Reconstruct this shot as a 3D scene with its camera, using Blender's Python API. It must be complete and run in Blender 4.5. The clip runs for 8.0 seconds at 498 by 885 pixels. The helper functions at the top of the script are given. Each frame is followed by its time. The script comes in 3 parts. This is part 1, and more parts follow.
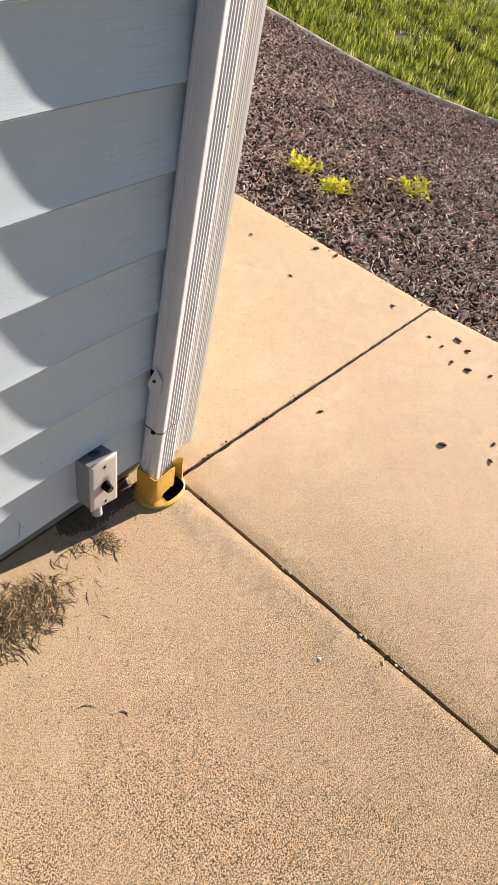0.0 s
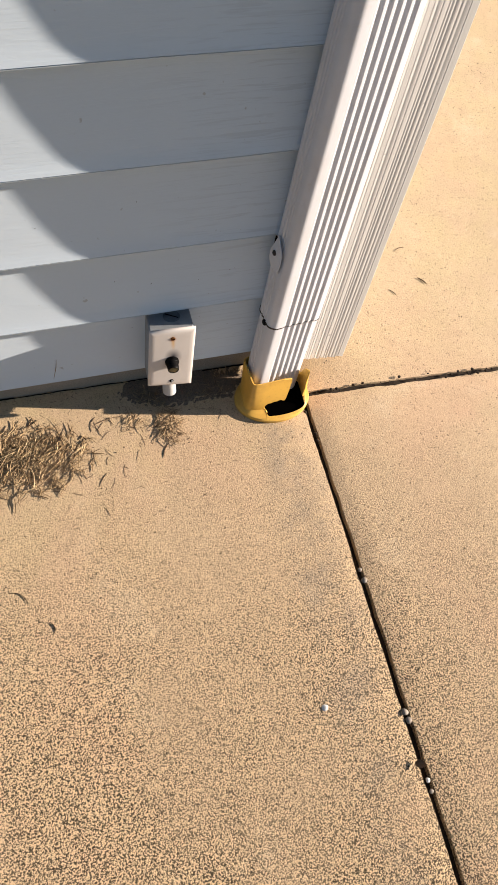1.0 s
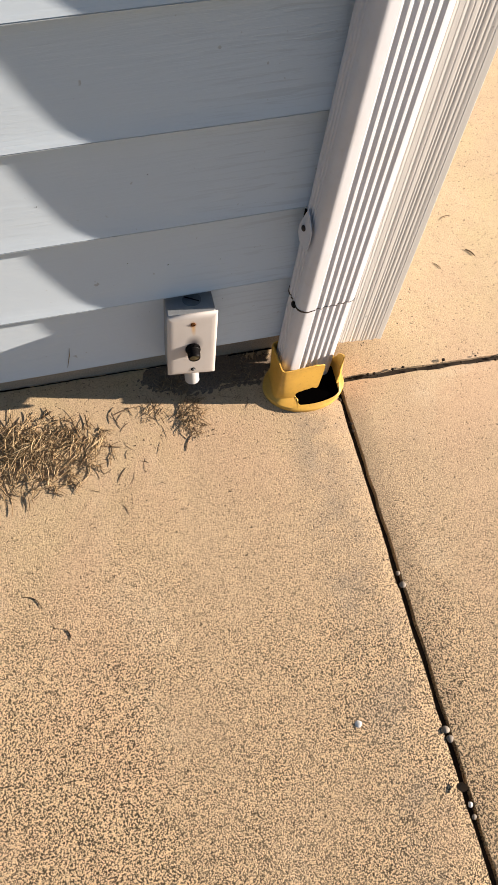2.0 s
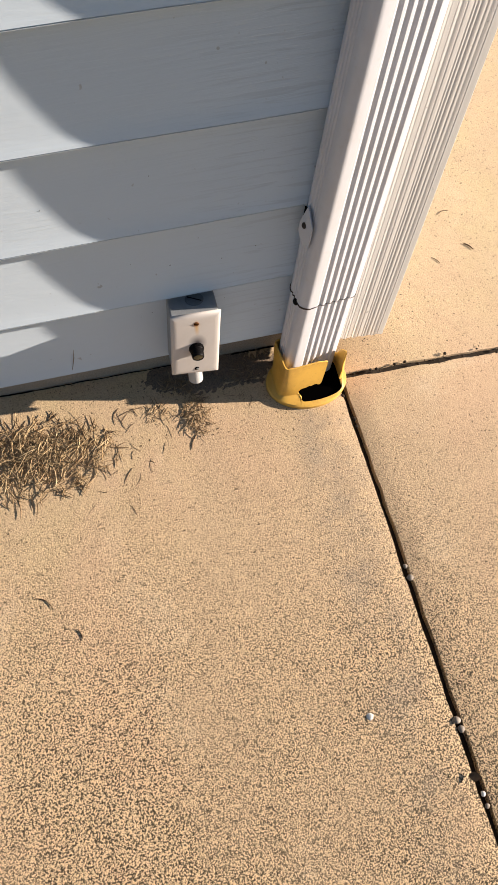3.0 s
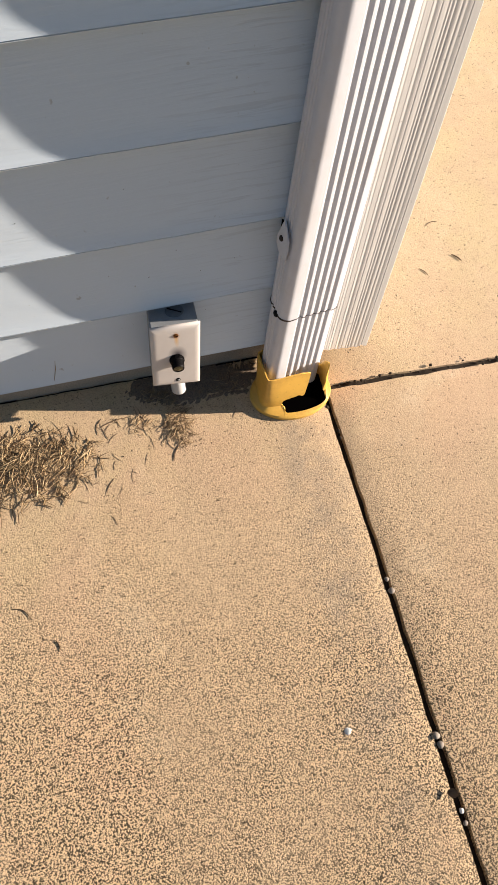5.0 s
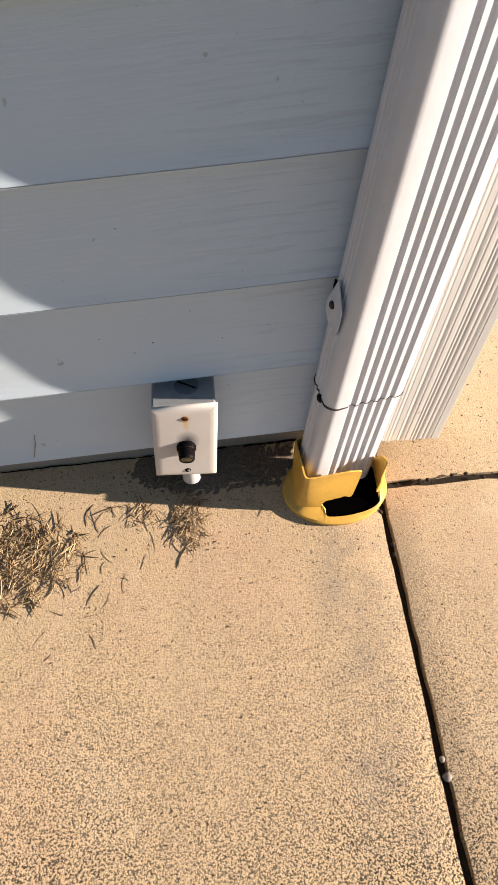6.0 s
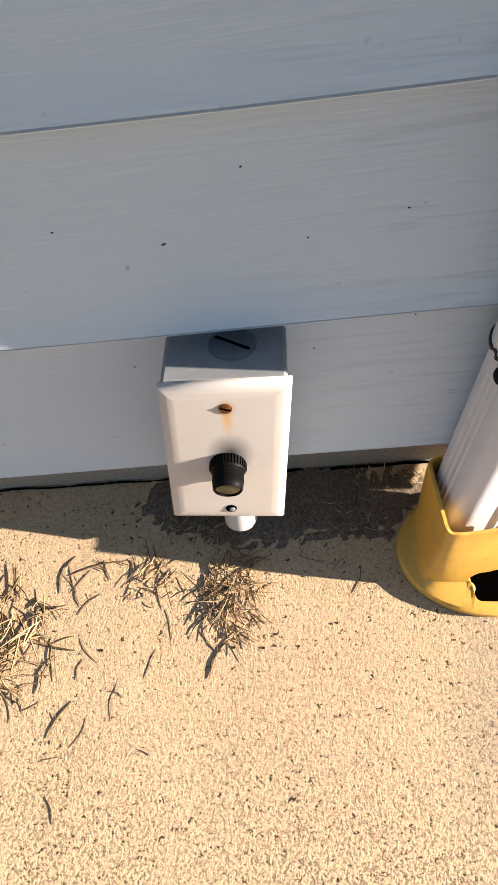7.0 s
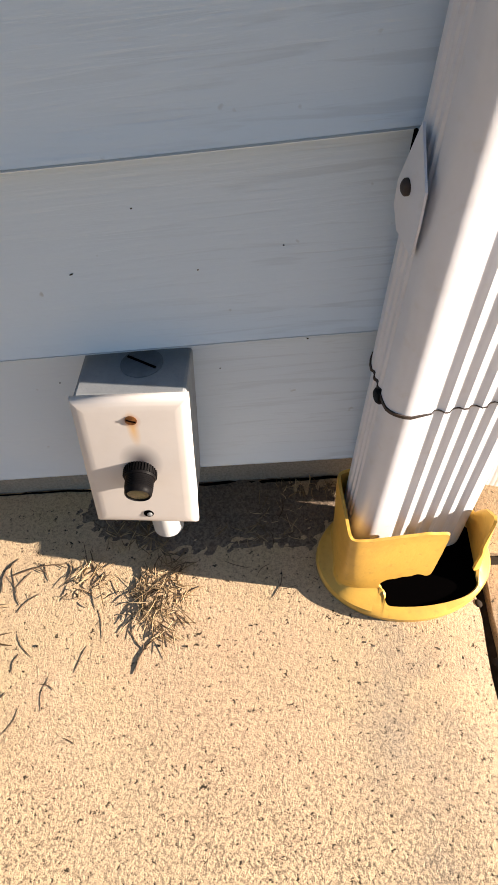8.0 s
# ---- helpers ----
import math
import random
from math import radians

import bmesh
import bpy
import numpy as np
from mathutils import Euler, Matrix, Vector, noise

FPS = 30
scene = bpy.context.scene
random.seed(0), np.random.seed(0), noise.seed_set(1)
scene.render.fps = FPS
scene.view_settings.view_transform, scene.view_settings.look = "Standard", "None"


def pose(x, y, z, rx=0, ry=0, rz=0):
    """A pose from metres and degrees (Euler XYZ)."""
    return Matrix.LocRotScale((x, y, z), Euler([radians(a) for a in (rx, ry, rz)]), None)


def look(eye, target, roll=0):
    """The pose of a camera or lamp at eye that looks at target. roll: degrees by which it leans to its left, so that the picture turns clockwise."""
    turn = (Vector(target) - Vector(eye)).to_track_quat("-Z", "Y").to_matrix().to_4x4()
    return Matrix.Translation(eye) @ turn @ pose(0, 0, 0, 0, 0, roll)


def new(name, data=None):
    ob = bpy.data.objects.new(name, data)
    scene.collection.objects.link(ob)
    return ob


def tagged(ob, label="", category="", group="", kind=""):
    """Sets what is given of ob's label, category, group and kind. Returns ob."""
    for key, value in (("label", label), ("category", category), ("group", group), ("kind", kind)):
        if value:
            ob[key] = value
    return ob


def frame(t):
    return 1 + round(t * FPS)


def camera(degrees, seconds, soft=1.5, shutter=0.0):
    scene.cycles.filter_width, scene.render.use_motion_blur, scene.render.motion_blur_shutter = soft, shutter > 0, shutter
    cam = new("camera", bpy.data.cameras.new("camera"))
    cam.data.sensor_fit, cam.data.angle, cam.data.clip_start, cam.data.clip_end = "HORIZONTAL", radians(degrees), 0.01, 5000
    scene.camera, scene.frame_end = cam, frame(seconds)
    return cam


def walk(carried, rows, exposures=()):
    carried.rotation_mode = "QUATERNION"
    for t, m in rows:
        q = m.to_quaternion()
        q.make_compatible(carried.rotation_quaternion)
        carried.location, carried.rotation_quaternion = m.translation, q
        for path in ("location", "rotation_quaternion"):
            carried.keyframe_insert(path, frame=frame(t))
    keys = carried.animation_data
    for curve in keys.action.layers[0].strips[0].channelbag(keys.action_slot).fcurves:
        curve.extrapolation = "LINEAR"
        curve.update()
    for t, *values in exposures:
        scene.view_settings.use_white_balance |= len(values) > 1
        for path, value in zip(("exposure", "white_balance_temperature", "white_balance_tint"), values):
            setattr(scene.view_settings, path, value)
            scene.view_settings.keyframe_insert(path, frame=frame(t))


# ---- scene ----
# The house's siding stands in its own frame, turned a little against the level of the slab.
SIDING = pose(0, 0, 0, 0, -4.0, 0)
HOUSE = SIDING @ pose(0, 0, 0.086, -2.0, 0, 0) @ pose(0, 0, -0.086)
cam = camera(39.55, 8.0, soft=1.5)
PATH = [
    (0, (-0.6504, -0.7480, 1.2021), (-0.1543, -0.4453, 0.6523), 11.18),
    (0.5, (-0.2991, -0.7213, 1.0796), (-0.0191, -0.3577, 0.4243), 8.68),
    (1, (-0.1012, -0.7091, 0.9849), (0.0399, -0.3080, 0.3073), 6.13),
    (1.5, (-0.0585, -0.6374, 0.9317), (0.0408, -0.2587, 0.2340), 2.43),
    (3, (-0.0700, -0.6434, 0.9359), (0.0183, -0.2626, 0.2379), -0.77),
    (3.5, (-0.0410, -0.6709, 0.9415), (0.0497, -0.2812, 0.2487), -1.52),
    (4, (-0.0325, -0.6659, 0.9444), (0.0582, -0.2793, 0.2499), -1.14),
    (5.5, (-0.0188, -0.6033, 0.9222), (0.0401, -0.2065, 0.2300), -2.67),
    (6, (0.0458, -0.4473, 0.7833), (0.0643, -0.0234, 0.1051), -4.75),
    (6.5, (0.0376, -0.2814, 0.5469), (0.0021, 0.1585, -0.1204), -8.65),
    (7, (0.0353, -0.2544, 0.4710), (-0.0209, 0.1977, -0.1866), -10.46),
    (7.5, (0.0387, -0.2525, 0.4757), (-0.0180, 0.2140, -0.1718), -10.59),
    (8, (0.0990, -0.2852, 0.4931), (0.0349, 0.1896, -0.1476), -10.07),
]
EXPOSURES = [(0.0, 1.29), (1.0, 1.21), (5.5, 1.21), (6.5, 1.56), (7.0, 1.77), (7.5, 1.79), (8.0, 1.71)]
walk(cam, [(t, SIDING @ look(eye, target, roll)) for t, eye, target, roll in PATH], EXPOSURES)

# ---- light ----
SUN_EL, SUN_AZ = 13.0, 7.9
ray_dir = Vector((-math.cos(radians(SUN_AZ)) * math.cos(radians(SUN_EL)), math.sin(radians(SUN_AZ)) * math.cos(radians(SUN_EL)), -math.sin(radians(SUN_EL))))
ray_dir = SIDING.to_3x3() @ ray_dir
sun_data = bpy.data.lights.new("sun", "SUN")
sun_data.energy, sun_data.angle, sun_data.color = 5.6, radians(0.55), (1.0, 0.865, 0.73)
sun = new("sun", sun_data)
sun.matrix_world = look(-ray_dir * 20, (0, 0, 0))
world = bpy.data.worlds.new("sky")
scene.world = world
world.use_nodes = True
sky = world.node_tree.nodes.new("ShaderNodeTexSky")
sky.sky_type, sky.sun_disc = "NISHITA", False
sky.dust_density, sky.ozone_density = 0.5, 2.5
sky.sun_elevation = math.asin(-ray_dir.z)
sky.sun_rotation = math.atan2(-ray_dir.x, -ray_dir.y)
world.node_tree.links.new(sky.outputs[0], world.node_tree.nodes["Background"].inputs[0])
world.node_tree.nodes["Background"].inputs[1].default_value = 0.043


# ---- materials ----
class Mat:
    """A small writer of node materials."""

    def __init__(self, name, rough=0.6, metal=0.0, spec=0.5):
        self.m = bpy.data.materials.new(name)
        self.m.use_nodes = True
        self.t = self.m.node_tree
        self.b = self.t.nodes["Principled BSDF"]
        self.b.inputs["Roughness"].default_value = rough
        self.b.inputs["Metallic"].default_value = metal
        self.b.inputs["Specular IOR Level"].default_value = spec
        self.co = self.t.nodes.new("ShaderNodeTexCoord").outputs["Object"]

    def link(self, a, b):
        self.t.links.new(a, b)

    def mapped(self, scale, src=None):
        n = self.t.nodes.new("ShaderNodeMapping")
        n.inputs["Scale"].default_value = scale
        self.link(src or self.co, n.inputs["Vector"])
        return n.outputs[0]

    def noise(self, scale, detail=3.0, rough=0.6, src=None, warp=0.0):
        n = self.t.nodes.new("ShaderNodeTexNoise")
        n.inputs["Scale"].default_value, n.inputs["Detail"].default_value, n.inputs["Roughness"].default_value = scale, detail, rough
        n.inputs["Distortion"].default_value = warp
        self.link(src or self.co, n.inputs["Vector"])
        return n.outputs["Fac"]

    def ramp(self, fac, *stops):
        n = self.t.nodes.new("ShaderNodeValToRGB")
        el = n.color_ramp.elements
        while len(el) < len(stops):
            el.new(0.5)
        for e, (p, c) in zip(el, stops):
            e.position, e.color = p, (*c, 1) if len(c) == 3 else (c[0], c[0], c[0], 1)
        self.link(fac, n.inputs[0])
        return n.outputs[0]

    def mix(self, fac, a, b, kind="MIX"):
        n = self.t.nodes.new("ShaderNodeMix")
        n.data_type, n.blend_type = "RGBA", kind
        for sock, v in ((n.inputs[0], fac), (n.inputs[6], a), (n.inputs[7], b)):
            if isinstance(v, (int, float)):
                sock.default_value = v
            elif isinstance(v, tuple):
                sock.default_value = (*v, 1)
            else:
                self.link(v, sock)
        return n.outputs[2]

    def add(self, a, b, op="ADD"):
        n = self.t.nodes.new("ShaderNodeMath")
        n.operation = op
        for sock, v in ((n.inputs[0], a), (n.inputs[1], b)):
            if isinstance(v, (int, float)):
                sock.default_value = v
            else:
                self.link(v, sock)
        return n.outputs[0]

    def color(self, c):
        if isinstance(c, tuple):
            self.b.inputs["Base Color"].default_value = (*c, 1)
        else:
            self.link(c, self.b.inputs["Base Color"])
        return self

    def rough(self, v):
        self.link(v, self.b.inputs["Roughness"])
        return self

    def bump(self, h, dist, strength=1.0):
        n = self.t.nodes.new("ShaderNodeBump")
        n.inputs["Distance"].default_value, n.inputs["Strength"].default_value = dist, strength
        self.link(h, n.inputs["Height"])
        self.link(n.outputs[0], self.b.inputs["Normal"])
        return self

    def island(self):
        return self.t.nodes.new("ShaderNodeNewGeometry").outputs["Random Per Island"]


def make_concrete(name, light, dark, speck, sheltered=True, grain=1.0):
    """Weathered concrete: mottled tone, and sand that shows where the surface is worn, less so in the shelter of the wall."""
    m = Mat(name, 0.85, spec=0.25)
    big = m.noise(2.2, 4, 0.6)
    mid = m.noise(14, 4, 0.65)
    tone = m.mix(m.ramp(big, (0.32, (0,)), (0.7, (1,))), dark, light)
    tone = m.mix(m.ramp(m.noise(3.1, 3, 0.55), (0.5, (0,)), (0.68, (0.5,))), tone, (light[0] * 1.0, light[1] * 0.89, light[2] * 0.93))
    tone = m.mix(m.ramp(mid, (0.35, (0.28,)), (0.7, (0,))), tone, tuple(v * 0.75 for v in dark))
    coarse = m.noise(420, 2.4, 0.74)
    fine = m.noise(760, 2, 0.7)
    pits = m.noise(210, 3, 0.8)
    worn = m.ramp(m.noise(4.5, 4, 0.65), (0.30, (0.55 * grain,)), (0.55, (grain,)))
    if sheltered:
        sep = m.t.nodes.new("ShaderNodeSeparateXYZ")
        m.link(m.co, sep.inputs[0])
        n = m.t.nodes.new("ShaderNodeMapRange")
        n.inputs["From Min"].default_value, n.inputs["From Max"].default_value = -0.05, -0.38
        n.inputs["To Min"].default_value, n.inputs["To Max"].default_value = 0.20, 1.0
        m.link(m.add(sep.outputs["Y"], m.add(mid, 0.12, "MULTIPLY")), n.inputs["Value"])
        worn = m.add(worn, n.outputs[0], "MULTIPLY")
        far = m.t.nodes.new("ShaderNodeMapRange")
        far.inputs["From Min"].default_value, far.inputs["From Max"].default_value = 0.34, 0.85
        far.inputs["To Min"].default_value, far.inputs["To Max"].default_value = 1.0, 0.22
        m.link(m.add(sep.outputs["X"], m.add(mid, 0.2, "MULTIPLY")), far.inputs["Value"])
        worn = m.add(worn, far.outputs[0], "MULTIPLY")
        bare = m.t.nodes.new("ShaderNodeMapRange")
        bare.inputs["From Min"].default_value, bare.inputs["From Max"].default_value = -0.32, -0.80
        bare.inputs["To Min"].default_value, bare.inputs["To Max"].default_value = 0.0, 0.026
        m.link(sep.outputs["Y"], bare.inputs["Value"])
        sand = m.add(coarse, bare.outputs[0], "SUBTRACT")
    else:
        sand = coarse
    if sheltered:
        # a damp grey run beside the long joint and pale lime patches between
        run = m.t.nodes.new("ShaderNodeMapping")
        run.inputs["Location"].default_value, run.inputs["Scale"].default_value = (-2.75, 0.0, 0), (15.5, 0.42, 0)
        m.link(m.co, run.inputs["Vector"])
        ball = m.t.nodes.new("ShaderNodeTexGradient")
        ball.gradient_type = "SPHERICAL"
        m.link(run.outputs[0], ball.inputs[0])
        damp = m.add(m.ramp(ball.outputs["Fac"], (0.0, (0,)), (0.55, (1,))), m.ramp(m.noise(16, 5, 0.7), (0.42, (0,)), (0.62, (0.8,))), "MULTIPLY")
        tone = m.mix(damp, tone, (dark[0] * 0.66, dark[1] * 0.72, dark[2] * 0.84))
        near = m.t.nodes.new("ShaderNodeMapRange")
        near.inputs["From Min"].default_value, near.inputs["From Max"].default_value = -0.30, -0.05
        m.link(m.add(sep.outputs["Y"], m.add(sep.outputs["X"], -0.35, "MULTIPLY")), near.inputs["Value"])
        algae = m.add(m.ramp(m.noise(10, 5, 0.68), (0.42, (0,)), (0.62, (0.30,))), near.outputs[0], "MULTIPLY")
        tone = m.mix(algae, tone, (0.50, 0.41, 0.21))
        lime = m.ramp(m.noise(7.5, 5, 0.7), (0.56, (0,)), (0.70, (0.45,)))
        tone = m.mix(lime, tone, (0.62, 0.49, 0.34))
        rosy = m.ramp(m.noise(5.2, 4, 0.6), (0.57, (0,)), (0.72, (0.3,)))
        tone = m.mix(rosy, tone, (light[0] * 0.98, light[1] * 0.80, light[2] * 0.86))
    tone = m.mix(m.add(m.ramp(sand, (0.445, (1,)), (0.495, (0,))), worn, "MULTIPLY"), tone, speck)
    tone = m.mix(m.add(m.ramp(coarse, (0.512, (0,)), (0.59, (0.7,))), worn, "MULTIPLY"), tone, (min(1, light[0] * 1.32), light[1] * 1.28, light[2] * 1.16))
    tone = m.mix(m.ramp(fine, (0.33, (0.4 * grain,)), (0.44, (0,))), tone, speck)
    tone = m.mix(m.ramp(pits, (0.335, (0.95 * grain,)), (0.385, (0,))), tone, tuple(v * 0.45 for v in speck))
    m.color(tone)
    m.bump(m.add(m.add(m.add(coarse, m.add(worn, 1.25, "MULTIPLY"), "MULTIPLY"), m.add(fine, 0.30, "MULTIPLY")), m.add(m.add(pits, 0.32, "MULTIPLY"), mid)), 0.0017, 0.75)
    return m.m


CONCRETE = make_concrete("concrete", (0.575, 0.42, 0.266), (0.505, 0.367, 0.232), (0.058, 0.043, 0.024))
FOOTING = make_concrete("footing", (0.36, 0.32, 0.28), (0.29, 0.26, 0.225), (0.20, 0.17, 0.14), False, 0.35)
SOIL_FILM = make_concrete("soil_film", (0.24, 0.18, 0.13), (0.15, 0.113, 0.082), (0.07, 0.052, 0.038), False, 0.5)


def make_vinyl(name, base, axis, strength, rough=0.42):
    """Painted-look vinyl with an embossed wood grain along axis."""
    m = Mat(name, rough, spec=0.4)
    scale = (13, 60, 230) if axis == "x" else (90, 40, 2.0)
    g = m.noise(1.0, 3, 0.6, m.mapped(scale), 0.6)
    w = m.noise(1.0, 2, 0.5, m.mapped((scale[0] * 2.3, scale[1], scale[2] * 2.4)))
    dirt = m.noise(5.0, 4, 0.6)
    spots = m.noise(90, 2, 0.5)
    c = m.mix(m.ramp(dirt, (0.35, (0.10,)), (0.75, (0.0,))), base, tuple(v * 0.72 for v in base))
    streak = m.ramp(g, (0.36, (0.30 if axis == "x" else 0.10,)), (0.47, (0,)))
    if axis == "x":
        sep = m.t.nodes.new("ShaderNodeSeparateXYZ")
        m.link(m.co, sep.inputs[0])
        reach = m.t.nodes.new("ShaderNodeMapRange")
        reach.inputs["From Min"].default_value, reach.inputs["From Max"].default_value = 0.01, 0.17
        reach.inputs["To Min"].default_value, reach.inputs["To Max"].default_value = 0.0, 1.0
        m.link(m.add(sep.outputs["X"], m.add(dirt, 0.1, "MULTIPLY")), reach.inputs["Value"])
        streak = m.add(streak, reach.outputs[0], "MULTIPLY")
    c = m.mix(streak, c, tuple(v * 0.62 for v in base))
    c = m.mix(m.ramp(spots, (0.22, (0.5,)), (0.27, (0,))), c, (0.25, 0.24, 0.22))
    m.color(c)
    m.bump(m.add(g, m.add(w, 0.4, "MULTIPLY")), 0.0011, strength)
    return m.m


SIDING_VINYL = make_vinyl("siding_vinyl", (0.585, 0.665, 0.745), "x", 0.42)
POST_VINYL = make_vinyl("post_vinyl", (0.70, 0.675, 0.64), "z", 0.18)


def make_paint(name, base, rough, dirt_tone, amount, scale=30.0, spec=0.5, metal=0.0):
    m = Mat(name, rough, metal, spec)
    d = m.noise(scale, 5, 0.65)
    f = m.noise(scale * 9, 2, 0.6)
    c = m.mix(m.ramp(d, (0.42, (0,)), (0.72, (amount,))), base, dirt_tone)
    c = m.mix(m.ramp(f, (0.25, (amount * 0.8,)), (0.4, (0,))), c, dirt_tone)
    m.color(c)
    m.rough(m.add(m.add(d, 0.25, "MULTIPLY"), rough - 0.12))
    m.bump(f, 0.0004, 0.3)
    return m.m


SPOUT_PAINT = make_paint("spout_paint", (0.595, 0.60, 0.64), 0.40, (0.50, 0.46, 0.42), 0.30, 14)
YELLOW = make_paint("boot_yellow", (0.66, 0.385, 0.07), 0.42, (0.40, 0.22, 0.05), 0.55, 22)


def make_plate():
    """Off-white baked paint with a rust run under the top screw and grime round the sensor."""
    m = Mat("plate_paint", 0.42)

    def blot(cx, cz, rx, rz):
        n = m.t.nodes.new("ShaderNodeMapping")
        n.inputs["Location"].default_value = (-cx / rx, 0, -cz / rz)
        n.inputs["Scale"].default_value = (1 / rx, 0, 1 / rz)
        m.link(m.co, n.inputs["Vector"])
        g = m.t.nodes.new("ShaderNodeTexGradient")
        g.gradient_type = "SPHERICAL"
        m.link(n.outputs[0], g.inputs[0])
        return g.outputs["Fac"]

    grime = m.noise(60, 4, 0.65)
    c = m.mix(m.ramp(grime, (0.45, (0,)), (0.75, (0.22,))), (0.585, 0.535, 0.50), (0.48, 0.41, 0.36))
    c = m.mix(m.add(blot(0.0035, 0.0345, 0.0042, 0.016), 0.85, "MULTIPLY"), c, (0.62, 0.36, 0.12))
    c = m.mix(m.add(blot(0.0035, 0.0412, 0.0062, 0.0065), 0.9, "MULTIPLY"), c, (0.42, 0.16, 0.04))
    c = m.mix(m.add(blot(0.003, 0.006, 0.014, 0.017), 1.1, "MULTIPLY"), c, (0.10, 0.085, 0.09))
    m.color(c)
    m.rough(m.add(m.add(grime, 0.2, "MULTIPLY"), 0.32))
    return m.m


PLATE_PAINT = make_plate()
ZINC = make_paint("zinc", (0.30, 0.315, 0.33), 0.55, (0.20, 0.21, 0.22), 0.5, 60, metal=0.25)
PLUG = make_paint("plug_zinc", (0.15, 0.165, 0.18), 0.55, (0.08, 0.085, 0.09), 0.5, 80, metal=0.2)
PVC = make_paint("pvc", (0.50, 0.50, 0.50), 0.45, (0.40, 0.37, 0.33), 0.4, 40)
BLACK = make_paint("black_plastic", (0.005, 0.0045, 0.005), 0.5, (0.008, 0.007, 0.007), 0.4, 90, 0.06)
# near-black that puts the darkness of holes, slots and gaps into the colour
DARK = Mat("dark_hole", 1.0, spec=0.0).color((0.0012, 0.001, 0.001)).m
RUST = make_paint("rusty_brass", (0.24, 0.10, 0.03), 0.4, (0.07, 0.022, 0.008), 0.9, 500, metal=0.6)
SEAL = make_paint("screw_dark", (0.022, 0.015, 0.012), 0.7, (0.05, 0.024, 0.015), 0.7, 300)
LENS = Mat("photocell_lens", 0.12).color((0.05, 0.045, 0.02)).m
DIRT = make_paint("joint_dirt", (0.036, 0.027, 0.02), 0.95, (0.014, 0.011, 0.008), 0.8, 120, 0.1)
PEBBLE = make_paint("pebble", (0.22, 0.185, 0.15), 0.7, (0.18, 0.15, 0.12), 0.6, 90)
WHITE_PEBBLE = make_paint("white_pebble", (0.72, 0.70, 0.66), 0.6, (0.5, 0.48, 0.44), 0.4, 90)


def make_strand(name, *tones, leafy=0.0):
    """Strands and chips, each of its own tone; leafy lets that share of the light through."""
    m = Mat(name, 0.8, spec=0.2)
    n = len(tones)
    c = m.ramp(m.island(), *[(k / (n - 1), t) for k, t in enumerate(tones)])
    c = m.mix(m.ramp(m.noise(130, 2), (0.4, (0.4,)), (0.6, (0,))), c, tuple(v * 0.45 for v in tones[0]))
    m.color(c)
    if leafy:
        glow, both = m.t.nodes.new("ShaderNodeBsdfTranslucent"), m.t.nodes.new("ShaderNodeMixShader")
        both.inputs[0].default_value = leafy
        m.link(c, glow.inputs["Color"])
        m.link(m.b.outputs[0], both.inputs[1])
        m.link(glow.outputs[0], both.inputs[2])
        m.link(both.outputs[0], m.t.nodes["Material Output"].inputs["Surface"])
    return m.m


STRAW = make_strand("dead_needles", (0.05, 0.03, 0.016), (0.30, 0.19, 0.095), (0.68, 0.51, 0.30), (0.09, 0.055, 0.028), (0.52, 0.37, 0.20), (0.14, 0.085, 0.042), (0.38, 0.26, 0.13))
CHIP = make_strand("mulch_chip", (0.07, 0.035, 0.027), (0.62, 0.38, 0.31), (0.95, 0.78, 0.68), (0.05, 0.026, 0.02), (0.78, 0.54, 0.45), (0.12, 0.06, 0.045), (0.92, 0.78, 0.62), (0.40, 0.22, 0.17), (0.66, 0.44, 0.36))
STRAY = make_strand("stray_chip", (0.05, 0.032, 0.02), (0.10, 0.06, 0.038), (0.07, 0.042, 0.027))
BLADE = make_strand("grass_blade", (0.03, 0.055, 0.008), (0.26, 0.33, 0.025), (0.78, 0.76, 0.22), (0.06, 0.10, 0.012), (0.50, 0.54, 0.06), (0.12, 0.19, 0.016), leafy=0.34)
WEED = make_strand("weed_leaf", (0.42, 0.44, 0.03), (0.66, 0.62, 0.06), (0.54, 0.54, 0.05), leafy=0.4)
TWIG = make_strand("twig_bark", (0.07, 0.045, 0.028), (0.14, 0.09, 0.055), (0.10, 0.065, 0.04))
LEAF = make_strand("dry_leaf", (0.10, 0.055, 0.03), (0.17, 0.10, 0.055), (0.08, 0.045, 0.025))
MULCH_BED = make_strand("mulch_bed", (0.020, 0.012, 0.009), (0.035, 0.019, 0.015))
SOIL = make_strand("lawn_soil", (0.02, 0.028, 0.010), (0.035, 0.045, 0.015))
EDGING = make_paint("edging", (0.60, 0.52, 0.41), 0.7, (0.16, 0.13, 0.10), 0.6, 20)

# ---- helpers for meshes ----
SLOPE = 0.1428


def gz(y):
    """The height of the paved ground, which falls away from the house and levels out far off."""
    a = abs(y)
    return SLOPE * math.copysign(a if a < 2.5 else 2.5 + 1.5 * math.tanh((a - 2.5) / 1.5), y)


def mesh_of(name, bm, material, smooth=None):
    me = bpy.data.meshes.new(name)
    bmesh.ops.recalc_face_normals(bm, faces=bm.faces)
    bm.to_mesh(me)
    bm.free()
    if material:
        me.materials.append(material)
    if smooth is not None:
        me.shade_smooth()
        me.set_sharp_from_angle(angle=radians(smooth))
    return me


